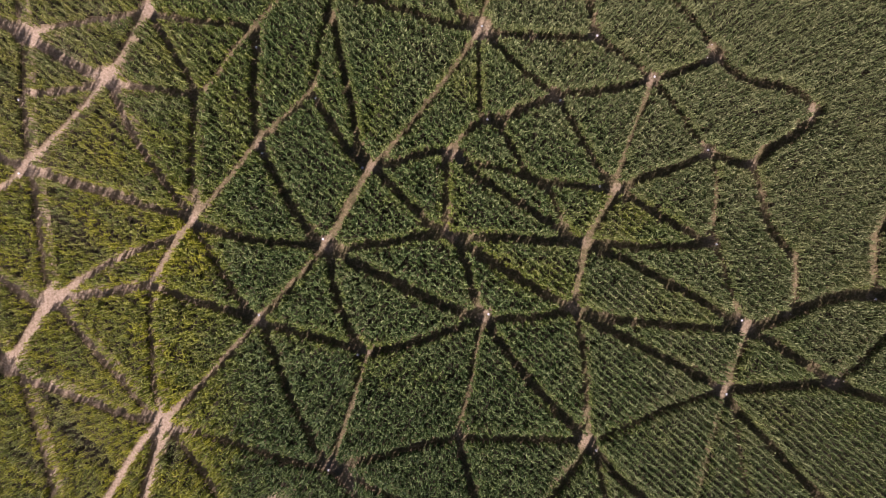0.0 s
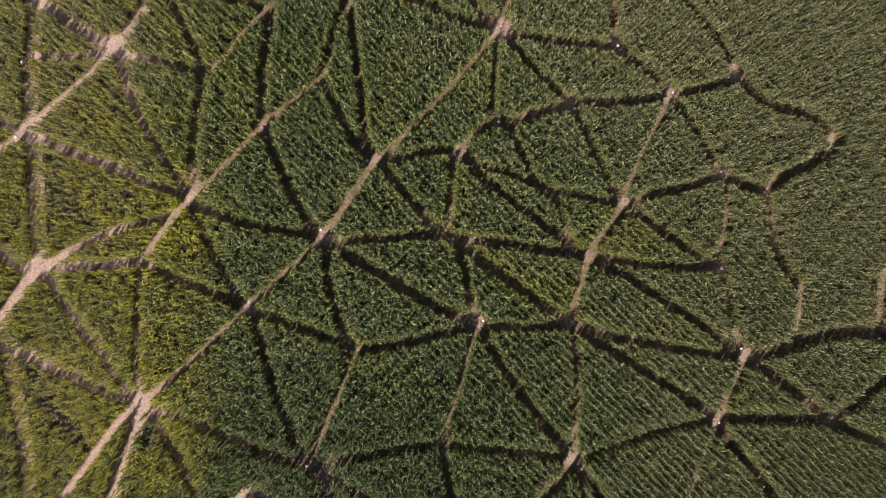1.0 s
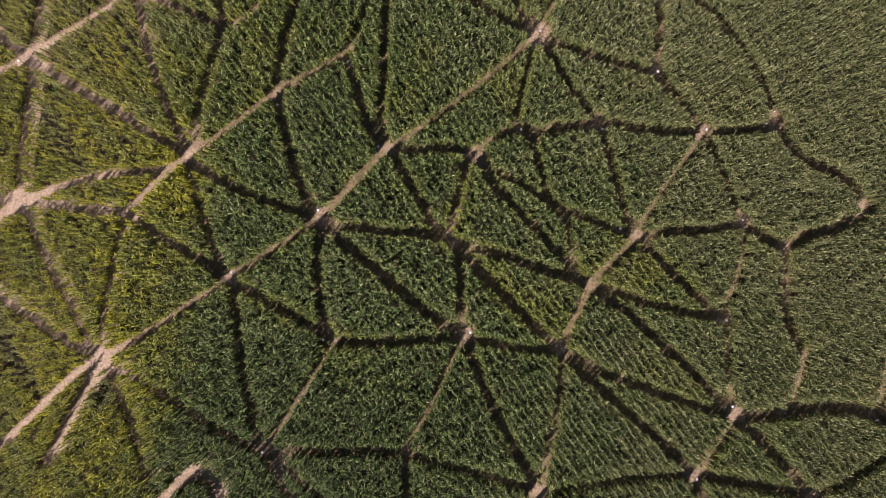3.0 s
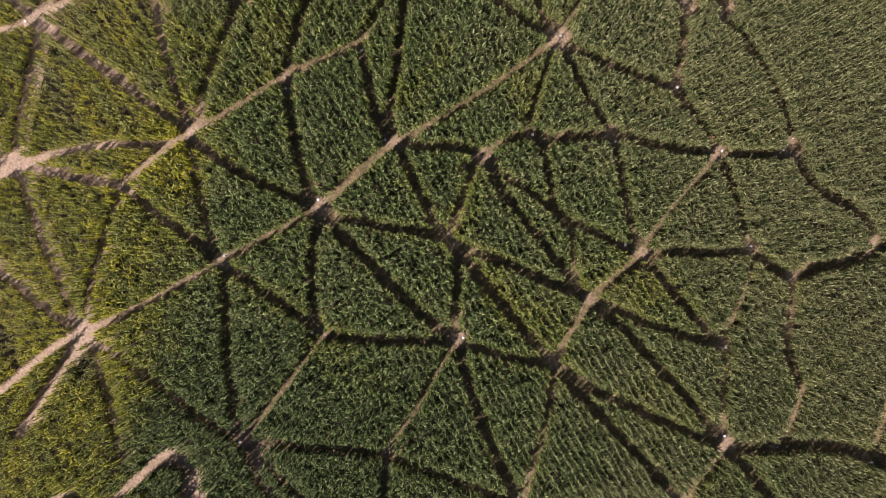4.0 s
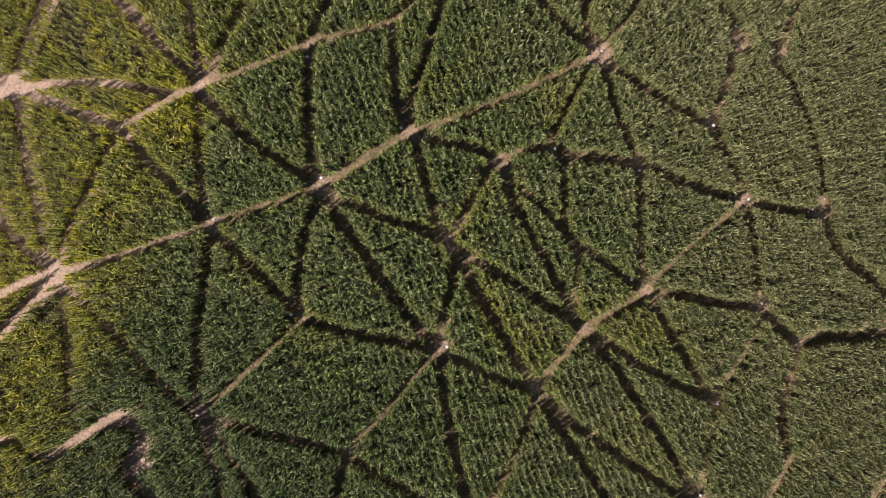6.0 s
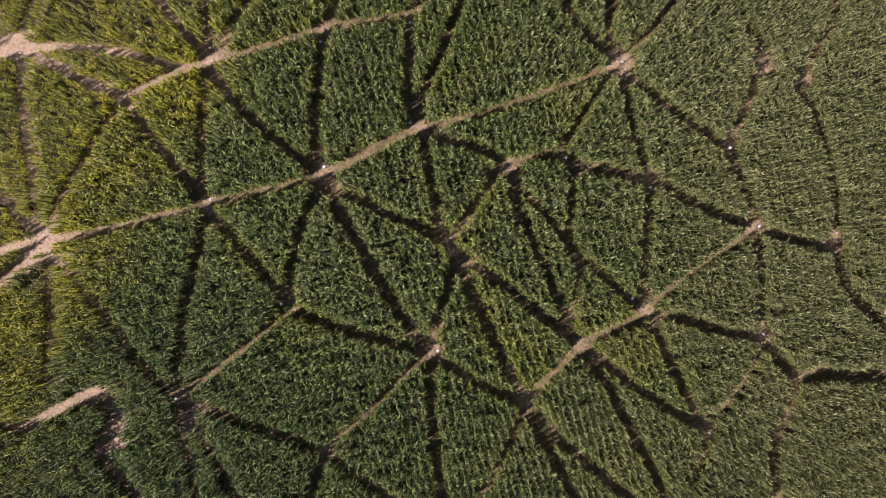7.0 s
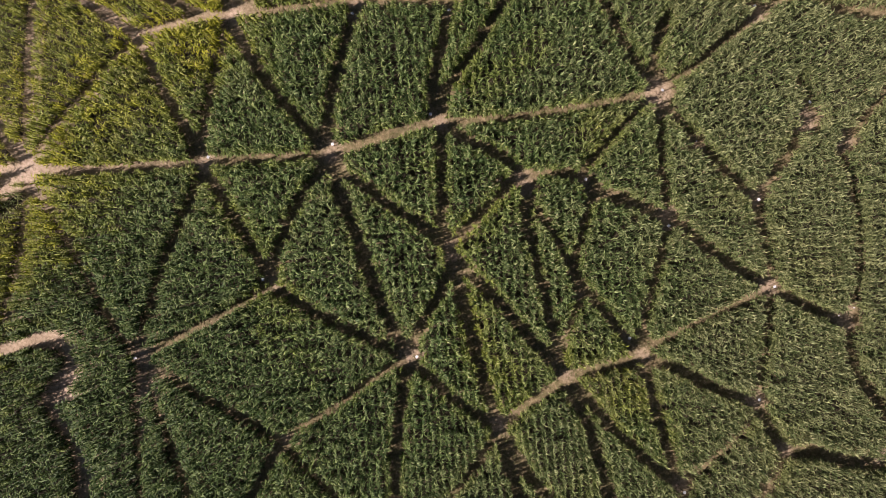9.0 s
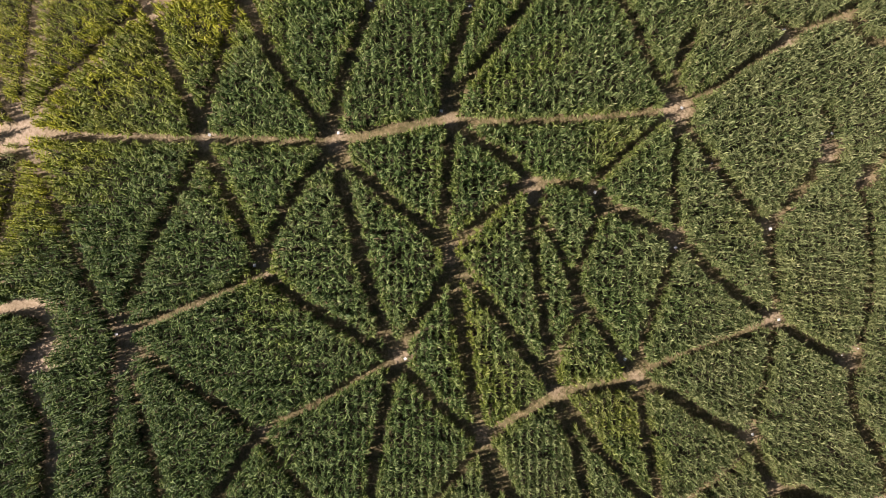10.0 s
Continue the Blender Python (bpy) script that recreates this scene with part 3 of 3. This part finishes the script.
def sow():
    """Plants of the whole field: place, size, turn, ripeness and shape."""
    rng = np.random.default_rng(7)
    rows, along = np.arange(-70, 70, ROW_GAP), np.arange(-72, 72, PLANT_GAP)
    r, s = np.meshgrid(rows, along)
    r, s = r.ravel(), s.ravel()
    ca, sa = math.cos(ROW_TURN), math.sin(ROW_TURN)
    # neighbours in a row stand in tufts of three
    tuft = np.floor(s / (3 * PLANT_GAP) + np.sin(r * 37.7) * 5)
    middle = (tuft + 0.5 - np.sin(r * 37.7) * 5) * 3 * PLANT_GAP
    s = middle + (s - middle) * np.clip(0.65 + 0.008 * (s * ca - r * sa), 0.6, 0.85) + rng.normal(0, 0.05, s.size)
    # the rows are truest in the east
    jitter = rng.normal(0, 1, r.size) * np.clip(0.09 - 0.003 * (s * ca - r * sa), 0.04, 0.11)
    vigour = np.modf(np.sin(np.round(r / ROW_GAP) * 12.9898 + tuft * 78.233) * 43758.5453)[0]
    r = r + jitter
    x, y = s * ca - r * sa, s * sa + r * ca
    # self-sown plants fill the rims of the trails
    ex, ey = rng.uniform(-60, 60, 118000), rng.uniform(-60, 60, 118000)
    rim = beside_trails(ex, ey)
    rim = (rim > 0.1) & (rim < 0.45)
    # and volunteers the poor ground in the west
    west = (beside_trails(ex, ey) > 0.1) & (rng.random(ex.size) < 0.17 * np.clip((-ex - 33) / 7, 0, 1))
    rim |= west
    x, y, vigour = np.concatenate([x, ex[rim]]), np.concatenate([y, ey[rim]]), np.concatenate([vigour, ey[rim] * 0])
    ok = in_field(x, y)
    x, y, vigour = x[ok], y[ok], vigour[ok]
    out = beside_trails(x, y)
    ok = (out > EDGE + rng.normal(0, 0.09, x.size)) & (rng.random(x.size) > 0.06)
    x, y, out, vigour = x[ok], y[ok], out[ok], vigour[ok]
    spots = waves(x, y, 14.0, 21)
    dry = np.clip((-x - 0.3 * y - 26) / 10, 0, 1) * 0.74
    for cx, cy, rx, ry, amount in DRY_PATCHES:
        dry = np.maximum(dry, amount * np.clip(1.35 - np.hypot((x - cx) / rx, (y - cy) / ry), 0, 1))
    # ripening and gaps follow the rows
    ca, sa = math.cos(ROW_TURN), math.sin(ROW_TURN)
    fine = waves((x * ca + y * sa) / 3.5, y * ca - x * sa, 2.4, 22)
    thin = np.zeros(x.size)
    for cx, cy, half, deep, amount in THIN_PATCHES:
        u, v = (x - cx) * ca + (y - cy) * sa, (y - cy) * ca - (x - cx) * sa
        thin = np.maximum(thin, amount * np.clip(1.5 - 1.2 * np.hypot(u / half, v / deep), 0, 1))
    ripe = np.clip(dry * (0.52 + 0.85 * fine) + np.clip(spots - 0.66, 0, 1) * 0.7 + np.clip(0.6 - out, 0, 0.5) * 0.5 + rng.normal(0, 0.05, x.size), 0, 1)
    keep = rng.random(x.size) > np.maximum(0.16 * dry * np.clip(fine * 3 - 1.6, 0, 1), 0.5 * thin)
    x, y, out, dry, ripe, vigour, thin = x[keep], y[keep], out[keep], dry[keep], ripe[keep], vigour[keep], thin[keep]
    poor = np.clip((-x - 33) / 7, 0, 1)
    # the stand is most even in the east
    even = np.clip((x + 0.3 * y - 5) / 20, 0, 1)
    size = np.clip(1.04 + rng.normal(0, 0.11, x.size) * (1.0 - 0.5 * even) + 0.18 * vigour * (1.0 - 0.4 * even), 0.6, 1.4) * (1.0 - 0.08 * ripe) * np.clip(0.88 + 0.2 * out, 0.85, 1.0)
    kind = rng.integers(0, SHAPES, x.size) + SHAPES * (out < 1.1)
    weak = rng.random(x.size) < poor * 0.9
    kind[weak] = 2 * SHAPES + kind[weak] % SHAPES
    size *= np.where(weak, 1.02, 1.0 - 0.22 * poor) * (1.0 - 0.35 * thin)
    return x, y, size, rng.uniform(0, 6.283, x.size), ripe, kind, thin, vigour


def blocks_of(x, y):
    """Numbers for the stands of corn that the trails cut apart, by flooding the plan."""
    step, half = 0.4, 62.0
    side = np.arange(-half, half, step)
    gx, gy = np.meshgrid(side, side)
    free = (beside_trails(gx.ravel(), gy.ravel()).reshape(gx.shape) > 0.05) & in_field(gx, gy, 1.0)
    mark = np.zeros(gx.shape, int)
    n, count = len(side), 0
    sizes = [0]
    for j in range(n):
        for i in range(n):
            if free[j, i] and not mark[j, i]:
                count += 1
                mark[j, i] = count
                todo, cells = [(j, i)], 0
                while todo:
                    b, a = todo.pop()
                    cells += 1
                    for q, p in ((b + 1, a), (b - 1, a), (b, a + 1), (b, a - 1)):
                        if 0 <= q < n and 0 <= p < n and free[q, p] and not mark[q, p]:
                            mark[q, p] = count
                            todo.append((q, p))
                sizes.append(cells)
    # every other cell takes the number of a neighbour
    for turn in range(6):
        for dj, di in ((1, 0), (-1, 0), (0, 1), (0, -1)):
            moved = np.roll(mark, (dj, di), (0, 1))
            mark = np.where(mark == 0, moved, mark)
    i = np.clip(((x + half) / step + 0.5).astype(int), 0, n - 1)
    j = np.clip(((y + half) / step + 0.5).astype(int), 0, n - 1)
    return mark[j, i], np.array(sizes) * step * step


def build_corn():
    x, y, size, turn, ripe, kind, thin, vigour = sow()
    block, areas = blocks_of(x, y)
    for b in np.unique(block):
        here = np.nonzero(block == b)[0]
        if len(here) < 3:
            continue
        cos, quads, slots, ripes, lightenings, deep_greens, base = [], [], [], [], [], [], 0
        for k, (tco, tq, ts) in enumerate(TEMPLATES):
            m = here[kind[here] == k]
            if not len(m):
                continue
            c, s = np.cos(turn[m])[:, None], np.sin(turn[m])[:, None]
            sz = size[m][:, None]
            wd = sz * (1.0 if k >= SHAPES else (1.0 - 0.12 * np.clip((x[m] + 0.3 * y[m] - 10) / 20, 0, 1))[:, None])
            vx = (tco[:, 0] * c - tco[:, 1] * s) * wd + x[m][:, None]
            vy = (tco[:, 0] * s + tco[:, 1] * c) * wd + y[m][:, None]
            vz = tco[:, 2][None] * sz
            cos.append(np.stack([vx, vy, vz], -1).reshape(-1, 3))
            quads.append((tq[None] + (np.arange(len(m)) * len(tco))[:, None, None]).reshape(-1, 4) + base)
            slots.append(np.tile(ts, len(m)))
            ripes.append(np.repeat(ripe[m], len(tco)))
            luck = np.random.default_rng(k + 1000 * int(b)).normal(0, 1, (2, len(m)))
            # weathering is strongest in the northeast, weaker in the southeast and northwest; the northeast also
            # carries the sun's hot spot as paler colour
            northeast = (x[m] + 1.1 * y[m] - 10) / 52
            southeast = np.clip((x[m] - 10) / 16, 0, 1) * np.clip((6 - y[m]) / 10, 0, 1) * 0.42
            northwest = np.clip((-x[m] - 26) / 16, 0, 1) * np.clip((y[m] - 2) / 14, 0, 1) * 0.45
            lightened = np.maximum(np.maximum(northeast, southeast), northwest) + 0.10 * np.clip(luck[0], -1, 2.5) + 0.35 * (waves(x[m], y[m], 11.0, 23) - 0.5)
            lightenings.append(np.repeat(np.clip(lightened, 0, 0.70) + 0.9 * thin[m], len(tco)))
            # darker green towards the south and in the weaker tufts
            southern = np.clip((-8 - y[m] + 0.15 * x[m]) / 14, 0, 1) * np.clip((16 - x[m]) / 14, 0, 1) * np.clip((x[m] + 31) / 8, 0, 1)
            deep_greens.append(np.repeat(np.clip(0.30 - 0.30 * vigour[m] + 0.15 * luck[1] + 0.68 * southern - 0.2 * ripe[m], 0, 1), len(tco)))
            base += len(m) * len(tco)
        me = bpy.data.meshes.new("corn_block")
        fill(me, np.concatenate(cos), np.concatenate(quads), np.concatenate(slots))
        me.attributes.new("weathered_sunlit", "FLOAT", "POINT").data.foreach_set("value", np.concatenate(lightenings).astype(np.float32))
        me.attributes.new("deep_green", "FLOAT", "POINT").data.foreach_set("value", np.concatenate(deep_greens).astype(np.float32))
        me.attributes.new("ripeness", "FLOAT", "POINT").data.foreach_set("value", np.concatenate(ripes).astype(np.float32))
        for mat in (LEAF, STALK, TASSEL, WITHERED):
            me.materials.append(mat)
        mean = float(ripe[here].mean())
        area = float(areas[b]) if b < len(areas) else 0.0
        shade = "yellowing" if mean > 0.45 else "patchy green and yellow" if mean > 0.2 else "dense dark green"
        extent = "wide" if area > 220 else "narrow" if area < 45 else "three-cornered"
        ob = new("corn_block", me)
        tagged(ob, f"{extent} stand of {shade} tasselled corn between maze paths", "corn", "corn blocks of the maze", "stuff")


build_corn()


# ---- weeds and litter on the trails ----
def scatter(name, count, seed, accept, blade, mat, label, category):
    """Many small blades lying or standing on the trails, one mesh."""
    rng = np.random.default_rng(seed)
    x, y = rng.uniform(-58, 58, count), rng.uniform(-50, 50, count)
    out = beside_trails(x, y)
    ok = accept(x, y, out, rng) & in_field(x, y)
    x, y = x[ok], y[ok]
    per, length, width, rise, droop = blade
    co, quads = [], []
    for px, py in zip(x, y):
        for k in range(per):
            pts, faces = leaf_strip((px + rng.normal(0, 0.05), py + rng.normal(0, 0.05), 0.0), rng.uniform(0, 6.283),
                                    length * rng.uniform(0.6, 1.3), width * rng.uniform(0.7, 1.3), rise * rng.uniform(0.5, 1.3), droop * rng.uniform(0.6, 1.3), rng.normal(0, 0.4))
            quads += [tuple(i + len(co) for i in fc) for fc in faces]
            co += pts
    me = bpy.data.meshes.new(name)
    co = np.array(co)
    co[:, 2] = np.maximum(co[:, 2], 0.015) + 0.02
    fill(me, co, np.array(quads))
    me.materials.append(mat)
    tagged(new(name, me), label, category, kind="stuff")


def weed_places(x, y, out, rng):
    thick = np.clip(0.5 + (x + 22) / 40, 0.08, 1.0) * np.clip(waves(x, y, 5.0, 31) * 1.6 - 0.1, 0.15, 1)
    middle = np.exp(-((out + 0.10) / 0.22) ** 2) + 0.25 * (out < -0.2)
    return (out < 0.3) & (rng.random(x.size) < thick * middle)


scatter("weeds", 110000, 41, weed_places, (4, 0.25, 0.034, 0.8, 1.2), WEED, "low green weeds along the path edges", "weeds")
scatter("dry_litter", 130000, 42, lambda x, y, out, rng: (out < 0.25) & (rng.random(x.size) < 0.26), (1, 0.26, 0.045, 0.12, 0.3), STRAW,
        "dry fallen corn leaves on the trodden earth", "litter")


# ---- signs ----
def part(name, bm, material, parent, label=""):
    me = bpy.data.meshes.new(name)
    bm.to_mesh(me)
    bm.free()
    me.materials.append(material)
    ob = new(name, me)
    ob.parent = parent
    return tagged(ob, label)


def box(bm, m, sx, sy, sz, bevel=0.004):
    made = bmesh.ops.create_cube(bm, size=1.0, matrix=m @ Matrix.Diagonal((sx, sy, sz, 1)))
    if bevel:
        edges = {e for v in made["verts"] for e in v.link_edges}
        bmesh.ops.bevel(bm, geom=list(edges), offset=bevel, segments=1, affect="EDGES")


def maze_sign():
    sign = new("maze_sign")
    bm = bmesh.new()
    box(bm, pose(0, 0, 0.45), 0.05, 0.05, 1.1)
    part("stake", bm, STAKE, sign)
    bm = bmesh.new()
    box(bm, pose(0.03, 0, 1.03, 0, 14, 0), 0.25, 0.27, 0.02)
    part("board", bm, WHITE, sign, "white sloping board")
    return tagged(sign, "white station board on a short wooden stake beside the path", "sign", "station signs of the maze")


def marker_peg():
    peg = new("marker_peg")
    bm = bmesh.new()
    box(bm, pose(0, 0, 0.30), 0.035, 0.035, 0.75)
    part("stake", bm, STAKE, peg)
    bm = bmesh.new()
    box(bm, pose(0, 0, 0.70), 0.11, 0.11, 0.07, 0.012)
    part("cap", bm, WHITE, peg, "small white cap")
    return tagged(peg, "low wooden peg with a white cap beside the corn", "marker", "marker pegs of the maze")


def set_out(first, places):
    for k, (px, py) in enumerate(places):
        m = pose(px, py, 0, 0, 0, (k * 77) % 360)
        if k:
            copy_thing(first, m)
        else:
            first.matrix_basis = m


set_out(maze_sign(), SIGNS)
set_out(marker_peg(), PEGS)
